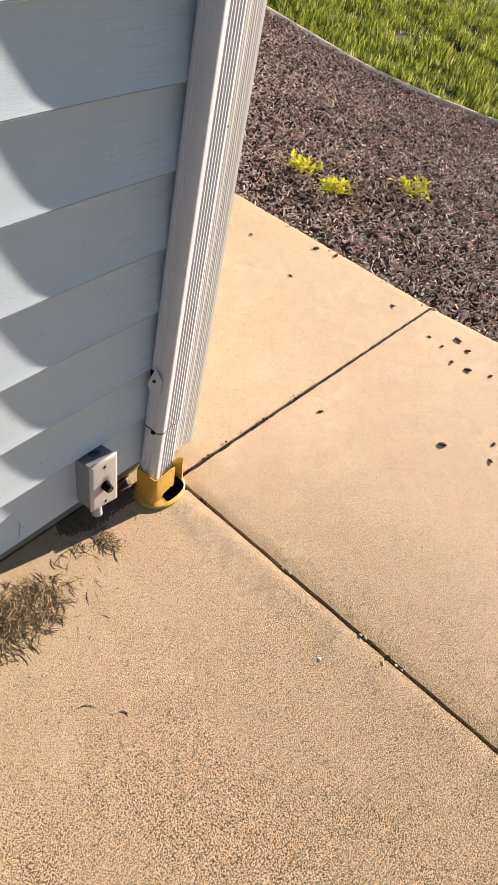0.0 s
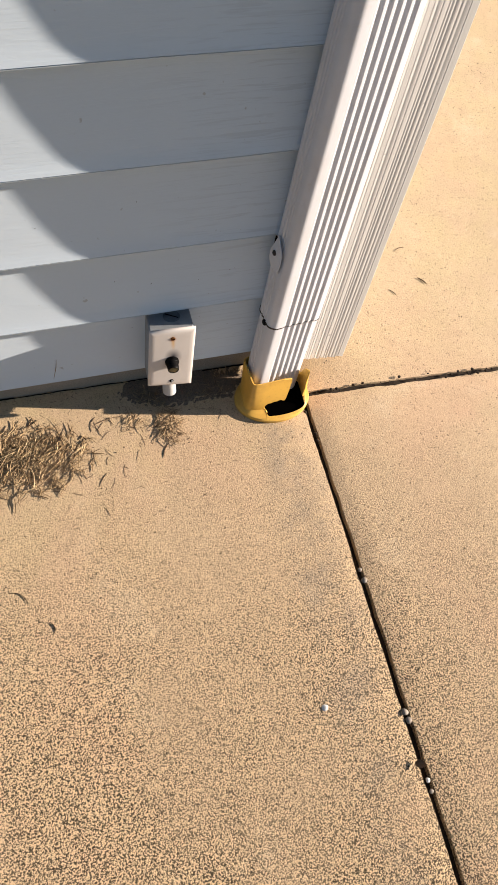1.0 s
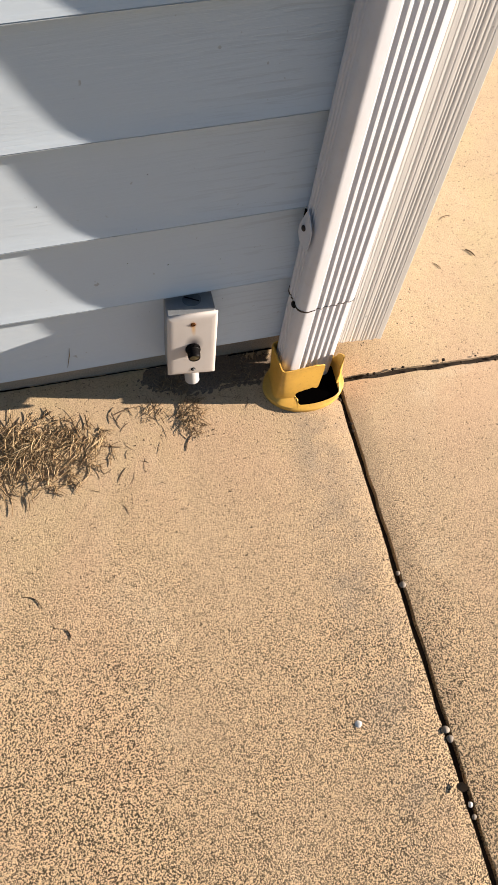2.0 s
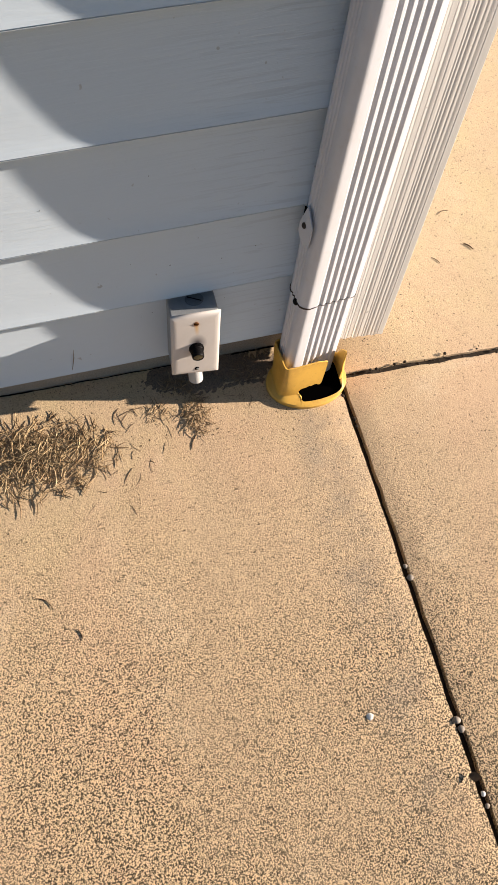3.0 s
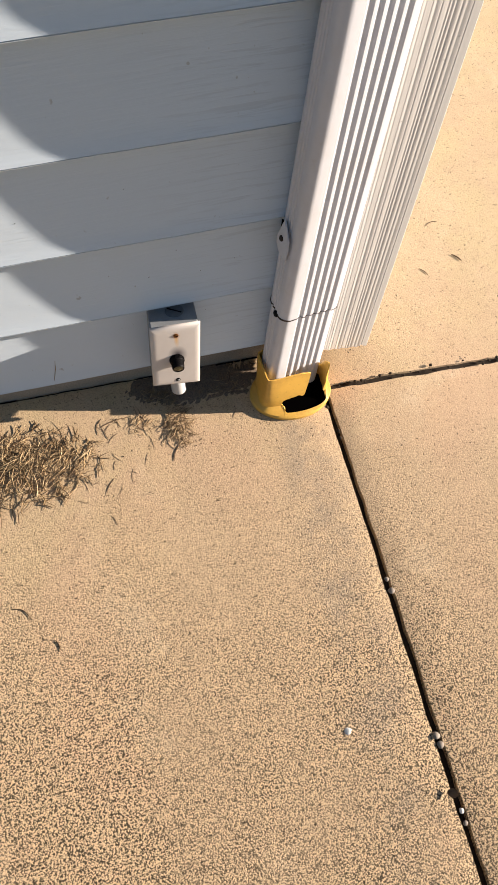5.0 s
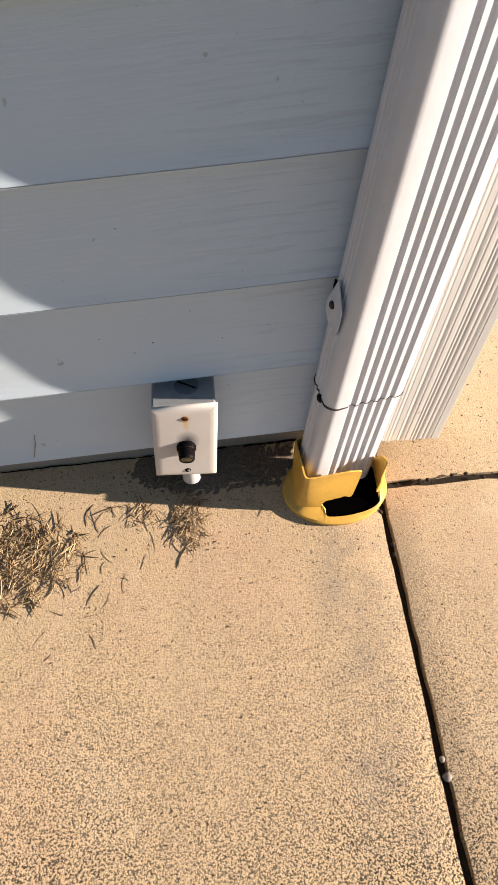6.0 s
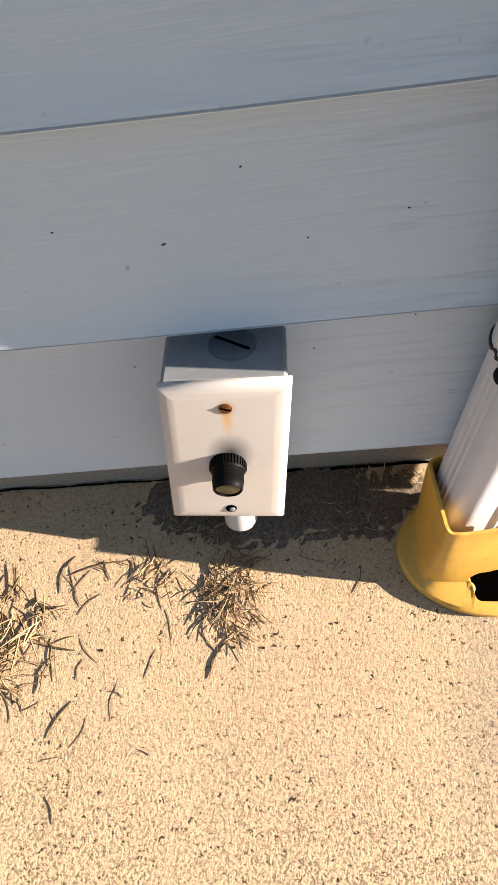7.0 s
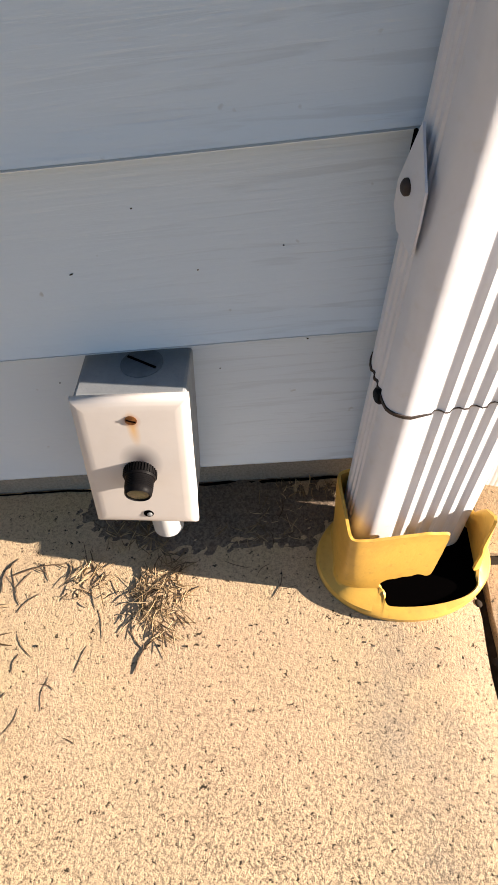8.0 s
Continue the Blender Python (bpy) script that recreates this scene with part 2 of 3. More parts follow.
def part(name, bm, material, parent=None, label="", smooth=None, at=None):
    ob = new(name, mesh_of(name, bm, material, smooth))
    if parent:
        ob.parent = parent
    if at is not None:
        ob.matrix_basis = at
    if label:
        ob["label"] = label
    return ob


def empty(name, m):
    ob = new(name)
    ob.matrix_basis = m
    ob.empty_display_size = 0.02
    return ob


def box_bm(x0, x1, y0, y1, z0, z1, bevel=0.0, seg=2):
    bm = bmesh.new()
    bmesh.ops.create_cube(bm, size=1.0)
    bmesh.ops.transform(bm, matrix=Matrix.LocRotScale(((x0 + x1) / 2, (y0 + y1) / 2, (z0 + z1) / 2), None, (x1 - x0, y1 - y0, z1 - z0)), verts=bm.verts)
    if bevel:
        bmesh.ops.bevel(bm, geom=bm.edges[:], offset=bevel, segments=seg, affect="EDGES", profile=0.5)
    return bm


def extrude_profile(pts, z0, z1, closed=True, cap=True):
    """Prism over a profile of (x, y); z0 and z1 are numbers or functions of (x, y)."""
    bm = bmesh.new()
    lo = [bm.verts.new((x, y, z0(x, y) if callable(z0) else z0)) for x, y in pts]
    hi = [bm.verts.new((x, y, z1(x, y) if callable(z1) else z1)) for x, y in pts]
    n = len(pts)
    for i in range(n if closed else n - 1):
        j = (i + 1) % n
        bm.faces.new((lo[i], lo[j], hi[j], hi[i]))
    if cap and closed:
        bm.faces.new(hi)
        bm.faces.new(lo[::-1])
    return bm


def lathe(profile, seg=32, cap_top=True, cap_bot=True, m=None):
    bm = bmesh.new()
    rings = [[bm.verts.new((r * math.cos(2 * math.pi * k / seg), r * math.sin(2 * math.pi * k / seg), z)) for k in range(seg)] for r, z in profile]
    for a, b in zip(rings, rings[1:]):
        for k in range(seg):
            bm.faces.new((a[k], a[(k + 1) % seg], b[(k + 1) % seg], b[k]))
    if cap_bot:
        bm.faces.new(rings[0][::-1])
    if cap_top:
        bm.faces.new(rings[-1])
    if m is not None:
        bmesh.ops.transform(bm, matrix=m, verts=bm.verts)
    return bm


def strands(rng, items):
    """Joined thin four-sided strands; each item is a list of points and a radius."""
    verts, faces = [], []
    for pts, rad in items:
        n = len(pts)
        base = len(verts)
        for k, q in enumerate(pts):
            d = (Vector(pts[min(k + 1, n - 1)]) - Vector(pts[max(k - 1, 0)])).normalized()
            s = d.cross(Vector((0.3, 0.2, 1))).normalized()
            u = s.cross(d)
            r = rad * (1.0 if 0 < k < n - 1 else 0.55)
            for a, b in ((1, 0), (0, 1), (-1, 0), (0, -1)):
                verts.append(Vector(q) + s * a * r + u * b * r)
        for k in range(n - 1):
            for c in range(4):
                i, j = base + 4 * k + c, base + 4 * k + (c + 1) % 4
                faces.append((i, j, j + 4, i + 4))
        faces.append(tuple(base + c for c in (3, 2, 1, 0)))
        faces.append(tuple(base + 4 * (n - 1) + c for c in (0, 1, 2, 3)))
    return verts, faces


def pydata(name, verts, faces, material, smooth=False):
    me = bpy.data.meshes.new(name)
    me.from_pydata([tuple(v) for v in verts], [], faces)
    me.materials.append(material)
    if smooth:
        me.shade_smooth()
    me.update()
    return new(name, me)


# ---- house wall ----
LAPS = [0.086, 0.2045, 0.3235, 0.4515, 0.5785, 0.715, 0.850]
while LAPS[-1] < 2.6:
    LAPS.append(LAPS[-1] + 0.1285)
BUTT = 0.0132
WALL_X0, CORNER_X = -3.2, 0.293

wall_front = tagged(empty("wall_front", HOUSE), "pale grey wood-grain vinyl lap siding on the house", "wall", kind="structure")
part("sheathing", box_bm(WALL_X0, CORNER_X - 0.012, BUTT + 0.004, 0.16, 0.07, 2.6), SIDING_VINYL, wall_front)


def clapboard(z0, z1):
    """One lap with its hollow curve, its rolled butt edge and its return underneath."""
    h = z1 - z0 + 0.012
    prof = []
    for k in range(17):
        f = 1 - (k / 16) ** 0.8
        prof.append((BUTT * (1 - max(0, 1 - f) ** 1.4) - 0.0022 * max(0.0, 1 - f / 0.14) ** 1.5, z0 + f * h))
    prof += [(0.0022, z0 - 0.0002), (0.0022, z0 - 0.0015), (-0.0012, z0 - 0.0019), (-0.0009, z0 - 0.0026), (0.0007, z0 - 0.0023), (0.001, z0 + 0.004), (BUTT + 0.002, z0 + 0.004)]
    bm = bmesh.new()
    xs = [WALL_X0 + (CORNER_X - 0.02 - WALL_X0) * i / 40 for i in range(41)]
    rings = []
    for x in xs:
        wav = 0.0008 * math.sin(x * 5 + z0 * 40) + 0.0005 * math.sin(x * 17 + z0 * 90)
        rings.append([bm.verts.new((x, y, z + wav)) for y, z in prof])
    for a, b in zip(rings, rings[1:]):
        for k in range(len(prof) - 1):
            bm.faces.new((a[k], b[k], b[k + 1], a[k + 1]))
    return bm


for z0, z1 in zip(LAPS, LAPS[1:]):
    part("clapboard", clapboard(z0, z1), SIDING_VINYL, wall_front, smooth=50)

FOOT = SIDING @ pose(-0.2, 0.031, 0, 0, 0, 1.7)
foundation = tagged(part("foundation", box_bm(WALL_X0, CORNER_X + 0.18, 0.0, 0.16, -0.35, 0.0845, 0.002), FOOTING, at=FOOT), "rough grey concrete foundation strip under the siding", "foundation", kind="structure")

# side wall round the corner, closing the house
wall_side = tagged(part("wall_side", box_bm(CORNER_X - 0.15, CORNER_X - 0.012, 0.165, 5.0, 0.02, 2.6), SIDING_VINYL, at=SIDING), "pale grey siding on the side of the house", "wall", kind="structure")

# corner post with fine vertical grain
POST = HOUSE @ pose(0, 0, 0, 0, 6.3, 0)
POST_W, POST_X1 = 0.098, 0.297


def post_bm():
    pts = []
    x0, x1, y = POST_X1 - POST_W, POST_X1, -0.007
    pts.append((x0, 0.012))
    pts.append((x0, y))
    rnd = random.Random(8)
    x = x0 + 0.003
    while x < x1 - 0.009:
        w, deep = rnd.uniform(0.0016, 0.0030), rnd.uniform(0.0001, 0.0004)
        pts += [(x, y), (x + w * 0.3, y + deep), (x + w * 0.6, y + deep * 0.9), (x + w, y - 0.0001)]
        x += w + rnd.uniform(0.0008, 0.0052)
    pts += [(x1 - 0.0012, y), (x1, y + 0.0015), (x1, 0.075), (x1 - 0.012, 0.075), (x1 - 0.012, 0.012)]
    return extrude_profile(pts, lambda x, y: 0.071 + 0.0012 * math.sin(x * 400), 2.6)


corner_post = tagged(part("corner_post", post_bm(), POST_VINYL, at=POST, smooth=20), "white vinyl corner post with fine vertical wood grain", "trim", kind="structure")

# ---- pavement ----
JOINT_X, JOINT_Y = 0.233, -0.033
pavement = tagged(empty("pavement", Matrix.Identity(4)), "tan broom-worn concrete slabs with dark open joints", "pavement", kind="structure")


def slab_bm(corners, nx, ny, seed):
    """A slab between four corners (x, y), with worn edges and a slightly uneven top."""
    bm = bmesh.new()
    rng = random.Random(seed)
    a, b, c, d = [Vector(v) for v in corners]
    grid = []
    for j in range(ny + 1):
        row = []
        for i in range(nx + 1):
            u, v = i / nx, j / ny
            q = (a * (1 - u) + b * u) * (1 - v) + (d * (1 - u) + c * u) * v
            edge = i in (0, nx) or j in (0, ny)
            wob = rng.uniform(-0.0012, 0.0012) if edge else 0
            z = gz(q.y) - (0.0022 + rng.uniform(0, 0.0012) if edge else 0)
            row.append(bm.verts.new((q.x + wob, q.y + wob, z)))
        grid.append(row)
    for j in range(ny):
        for i in range(nx):
            bm.faces.new((grid[j][i], grid[j][i + 1], grid[j + 1][i + 1], grid[j + 1][i]))
    rim = [*[grid[0][i] for i in range(nx)], *[grid[j][nx] for j in range(ny)], *[grid[ny][i] for i in range(nx, 0, -1)], *[grid[j][0] for j in range(ny, 0, -1)]]
    low = [bm.verts.new((v.co.x, v.co.y, v.co.z - 0.1)) for v in rim]
    for k in range(len(rim)):
        n = (k + 1) % len(rim)
        bm.faces.new((rim[k], low[k], low[n], rim[n]))
    return bm


def joint_x(y):
    return 0.2275 - 0.031 * y


G1, G2 = 0.0064, 0.0050
y0, y1 = JOINT_Y - G2, JOINT_Y + G2
part("slab", slab_bm([(-3.0, -3.0), (joint_x(-3) - G1, -3.0), (joint_x(0) - G1, 0.062), (-3.0, 0.062)], 160, 150, 1), CONCRETE, pavement, smooth=40)
part("slab", slab_bm([(joint_x(-3) + G1, -3.0), (2.43, -3.0), (1.62, y0), (joint_x(y0) + G1, y0)], 70, 150, 2), CONCRETE, pavement, smooth=40)
part("slab", slab_bm([(joint_x(y1) + G1, y1), (1.618, y1), (1.13, 3.0), (joint_x(y1) + G1, 3.0)], 70, 150, 3), CONCRETE, pavement, smooth=40)
for name, ends, half, dz in (("joint_fill", ((joint_x(-3), -3.0), (joint_x(0), 0.026)), 0.02, 0.016), ("joint_fill", ((0.24, JOINT_Y), (1.61, JOINT_Y)), 0.02, 0.0065)):
    fill = bmesh.new()
    (ax, ay), (bx, by) = ends
    nrm = Vector((by - ay, ax - bx)).normalized() * half
    for k in range(121):
        u = k / 120
        x, y = ax + (bx - ax) * u, ay + (by - ay) * u
        z = gz(y) - dz + 0.004 * noise.noise((x * 30, y * 30, 0))
        a, b = fill.verts.new((x - nrm.x, y - nrm.y, z)), fill.verts.new((x + nrm.x, y + nrm.y, z))
        if k:
            fill.faces.new((pa, a, b, pb))
        pa, pb = a, b
    part(name, fill, DIRT, pavement, "dark dirt in the slab joint")

# ---- ground beyond ----
ground_bm = bmesh.new()
gx = [-400, -60, -12, -4, -2, 0, 1.2, 2, 3, 4, 5, 6, 8, 12, 60, 400]
gy = [-400, -60, -12, -6, -4.5, -3.5, -2.5, -1.5, -0.5, 0.5, 1.5, 2.5, 3.2, 4, 5, 6, 8, 12, 60, 400]
gg = [[ground_bm.verts.new((x, y, gz(y) - 0.05)) for x in gx] for y in gy]
for j in range(len(gy) - 1):
    for i in range(len(gx) - 1):
        ground_bm.faces.new((gg[j][i], gg[j][i + 1], gg[j + 1][i + 1], gg[j + 1][i]))
ground = tagged(part("ground", ground_bm, SOIL, smooth=60), "green lawn soil under the grass", "ground", kind="structure")


def bed_x(y):
    """Where the paving ends and the mulch begins."""
    return 1.618 - 0.16 * max(y, -0.03) + 0.27 * max(-y, 0)


def edge_x(y):
    """The curved line of the lawn edging."""
    return 3.73 + 0.443 * max(0, (1.75 - y)) ** 1.6


bed_bm = bmesh.new()
prev = None
for k in range(41):
    y = -1.6 + 5.6 * k / 40
    row = [bed_bm.verts.new((bed_x(y) * (1 - u) + edge_x(y) * u, y, gz(y) - 0.03 + 0.02 * math.sin(u * 3.1) * (0.6 + 0.4 * math.sin(y * 7 + u * 9)))) for u in [i / 12 for i in range(13)]]
    if prev:
        for i in range(12):
            bed_bm.faces.new((prev[i], prev[i + 1], row[i + 1], row[i]))
    prev = row
mulch_bed = tagged(part("mulch_bed", bed_bm, MULCH_BED, smooth=60), "bed of dark reddish-brown bark mulch beside the slab", "mulch bed", kind="structure")

rng = random.Random(11)
cv, cf = [], []
for k in range(64000):
    y = rng.uniform(-1.3, 3.6)
    u = rng.random()
    x = bed_x(y) * (1 - u) + edge_x(y) * u + (rng.uniform(-0.03, 0.01) if u < 0.02 else 0)
    z = gz(y) - 0.016 + 0.02 * math.sin(u * 3.1) * (0.6 + 0.4 * math.sin(y * 7 + u * 9)) + rng.uniform(-0.006, 0.012)
    L, Wd, T = rng.uniform(0.004, 0.008 + 0.016 * rng.random()), rng.uniform(0.0010, 0.0054), rng.uniform(0.0006, 0.0022)
    m = pose(x, y, z, rng.uniform(-55, 55), rng.uniform(-55, 55), rng.uniform(0, 360))
    b = len(cv)
    for sx, sy, sz in ((-1, -0.7, -1), (1, -1, -1), (0.8, 1, -1), (-0.9, 0.8, -1), (-0.9, -0.6, 1), (0.95, -0.8, 1), (0.7, 0.8, 1), (-1, 0.7, 1)):
        cv.append(m @ Vector((sx * L, sy * Wd, sz * T)))
    cf += [tuple(b + i for i in f) for f in ((0, 3, 2, 1), (4, 5, 6, 7), (0, 1, 5, 4), (1, 2, 6, 5), (2, 3, 7, 6), (3, 0, 4, 7))]
tagged(pydata("mulch_chips", cv, cf, CHIP), "reddish-brown shredded bark mulch chips", "mulch", kind="stuff")

# lawn edging
edg = bmesh.new()
prev = None
for k in range(61):
    y = -1.4 + 5.6 * k / 60
    x = edge_x(y)
    z = gz(y)
    row = [edg.verts.new(v) for v in ((x - 0.014, y, z - 0.06), (x - 0.014, y, z - 0.002), (x - 0.008, y, z + 0.006), (x + 0.014, y, z + 0.006), (x + 0.020, y, z - 0.002), (x + 0.020, y, z - 0.06))]
    if prev:
        for i in range(5):
            edg.faces.new((prev[i], prev[i + 1], row[i + 1], row[i]))
    prev = row
tagged(part("lawn_edging", edg, EDGING, smooth=40), "weathered tan lawn edging strip between mulch and grass", "edging", kind="structure")

# grass
rng = random.Random(5)
bv, bf = [], []
for k in range(110000):
    y = rng.uniform(-0.6, 4.6)
    x = edge_x(y) + 0.02 + rng.random() ** 1.2 * 4.6
    tuft = noise.noise((x * 3.2, y * 3.2, 2.0)) + 0.7 * noise.noise((x * 11, y * 11, 5.0))
    if tuft < rng.uniform(-0.40, 0.22):
        continue
    z = gz(y) - 0.05
    h = rng.uniform(0.035, 0.095) * (1 + 0.55 * tuft)
    a = rng.uniform(0, 2 * math.pi)
    lean = rng.uniform(0.01, 0.075)
    w = rng.uniform(0.0025, 0.0058)
    dx, dy = math.cos(a), math.sin(a)
    b = len(bv)
    bv += [(x - dy * w, y + dx * w, z), (x + dy * w, y - dx * w, z), (x + dx * lean * 0.4 + dy * w * 0.8, y + dy * lean * 0.4 - dx * w * 0.8, z + h * 0.6), (x + dx * lean * 0.4 - dy * w * 0.8, y + dy * lean * 0.4 + dx * w * 0.8, z + h * 0.6), (x + dx * lean, y + dy * lean, z + h)]
    bf += [(b, b + 1, b + 2, b + 3), (b + 3, b + 2, b + 4)]
tagged(pydata("grass", bv, bf, BLADE), "sunlit green lawn grass beyond the edging", "grass", kind="stuff")


# ---- downspout ----
SPOUT_LEAN, SPOUT_TILT, SPOUT_YAW = 7.0, -2.05, 14.25
SPOUT = SIDING @ pose(0.1150, -0.006, 0, 0, SPOUT_LEAN, 0) @ pose(0, 0, 0, SPOUT_TILT, 0, 0) @ pose(0, 0, 0, 0, 0, SPOUT_YAW)
SP_W, SP_D = 0.097, 0.046


def spout_profile(inset=0.0):
    """Cross-section: rounded corners, flutes on the front and the two sides; v runs from 0 at the wall to -SP_D."""
    w, d, r = SP_W - 2 * inset, SP_D - 2 * inset, 0.0125
    pts = []

    def arc(cx, cy, a0, a1, n=6):
        for k in range(n + 1):
            a = radians(a0 + (a1 - a0) * k / n)
            pts.append((cx + r * math.cos(a), cy + r * math.sin(a)))

    def flutes(p0, p1, inward, start, stop, count, deep):
        length = math.dist(p0, p1)
        for k in range(count):
            c = start + (stop - start) * (k + 0.5) / count
            half = (stop - start) / count / 2
            for off, dep in ((-0.85, 0), (-0.55, 0.7), (-0.35, 1), (0.15, 1), (0.38, 0.7), (0.65, 0)):
                t = c + off * half
                pts.append((p0[0] + (p1[0] - p0[0]) * t + inward[0] * deep * dep, p0[1] + (p1[1] - p0[1]) * t + inward[1] * deep * dep))

    # left side from the wall to the front, front from left to right, right side back
    arc(r, -r, 90, 180)
    flutes((0, -r), (0, -d + r), (1, 0), 0.0, 0.8, 3, 0.0011)
    arc(r, -d + r, 180, 270)
    flutes((r, -d), (w - r, -d), (0, 1), 0.155, 0.985, 5, 0.0022)
    arc(w - r, -d + r, 270, 360)
    arc(w - r, -r - 0.014, 0, 90)
    return [(x + inset, y - inset) for x, y in pts]


downspout = tagged(empty("downspout", SPOUT), "white painted fluted metal downspout at the house corner", "downspout")


def seam_z(x, y):
    return 0.1815 - 0.08 * x + 0.30 * max(0, y + SP_D - 0.010) * (1 if x < 0.02 else 0) + 0.0006 * math.sin(x * 300)


def tube(prof, inner, z0, z1):
    """A sheet-metal tube between an outer and an inner profile."""
    bm = bmesh.new()
    n = len(prof)
    rings = []
    for pts, z in ((inner, z0), (prof, z0), (prof, z1), (inner, z1)):
        rings.append([bm.verts.new((x, y, z(x, y) if callable(z) else z)) for x, y in pts])
    for a, b in zip(rings, rings[1:] + rings[:1]):
        for k in range(n):
            bm.faces.new((a[k], a[(k + 1) % n], b[(k + 1) % n], b[k]))
    return bm


part("upper_length", tube(spout_profile(), spout_profile(0.0008), seam_z, 2.45), SPOUT_PAINT, downspout, smooth=28)
part("lower_length", tube(spout_profile(0.0012), spout_profile(0.0020), 0.004, 0.26), SPOUT_PAINT, downspout, smooth=28)


part("seam_gap", tube(spout_profile(-0.0008), spout_profile(0.0016), lambda x, y: seam_z(x, y) - (0.00045 if x > 0.012 else 0.0016), lambda x, y: seam_z(x, y) + (0.0001 if x > 0.012 else 0.0006)), SEAL, downspout, "dark open seam between the two lengths", smooth=28)


def screw_bm(r, t):
    return lathe([(r, 0), (r, t * 0.5), (r * 0.75, t * 0.9), (0.001, t)], 16)


part("screw", screw_bm(0.0052, 0.0034), BLACK, downspout, "dark rusted screw head", at=pose(0.0012, -0.026, 0.1800, 0, -90, 0), smooth=40)
strap_bm = bmesh.new()
outline = [(-0.0035, -0.0150, 0.3370), (-0.0030, -0.0030, 0.3040), (-0.0018, -0.0015, 0.2900), (-0.0012, -0.0080, 0.2800), (-0.0030, -0.0300, 0.2800), (-0.0052, -0.0340, 0.3000), (-0.0058, -0.0340, 0.3160), (-0.0050, -0.0230, 0.3300)]
mid = strap_bm.verts.new((-0.0046, -0.016, 0.308))
fr = [strap_bm.verts.new(p) for p in outline]
for k in range(len(fr)):
    strap_bm.faces.new((mid, fr[k], fr[(k + 1) % len(fr)]))
bmesh.ops.recalc_face_normals(strap_bm, faces=strap_bm.faces)
bmesh.ops.solidify(strap_bm, geom=strap_bm.faces[:], thickness=0.0012)
strap = part("strap", strap_bm, SPOUT_PAINT, downspout, "bent white metal wall strap")
part("screw", screw_bm(0.0040, 0.0024), SEAL, strap, "dark rusted screw head", at=pose(-0.0046, -0.0160, 0.3080, 0, -84, 0), smooth=40)

# solid black block that paints in the shade behind the strap
part("strap_gap_shade", box_bm(-0.0014, 0.0004, -0.0125, -0.0050, 0.310, 0.329, 0.0005), DARK, strap, "black block standing for the shade in the gap behind the strap")

# ---- yellow boot at the foot of the downspout ----
BOOT_X, BOOT_Y = 0.170, -0.034
BOOT = pose(BOOT_X, BOOT_Y, gz(BOOT_Y) + 0.0008, math.degrees(math.atan(SLOPE)), 0, 0)


def rounded_square(a, half_w, half_d, p=7.0):
    c, s = math.cos(a), math.sin(a)
    r = (abs(c) ** p + abs(s) ** p) ** (-1 / p)
    return (half_w * r * c, half_d * r * s)


def ease(a, b, v):
    t = min(1.0, max(0.0, (v - a) / (b - a)))
    return t * t * (3 - 2 * t)


def torn(x, z):
    """Where the front of the boot has broken away: a ragged slot low down and a tear above it."""
    rag = 0.0016 * noise.noise((x * 260, z * 260, 1.5))
    slot_top = 0.0290 + 0.0016 * math.sin(x * 210 + 1) - 0.010 * max(0.0, 1 - (x + 0.023) / 0.007) + rag
    low = 0.0118 + 0.004 * max(0.0, 1 - (x + 0.023) / 0.006)
    if x > -0.023 and low < z < slot_top:
        return True
    return z >= slot_top - 0.001 and 0.0125 + 0.15 * (z - 0.027) + rag < x < 0.0445 + 0.12 * (z - 0.027) + 1.4 * rag


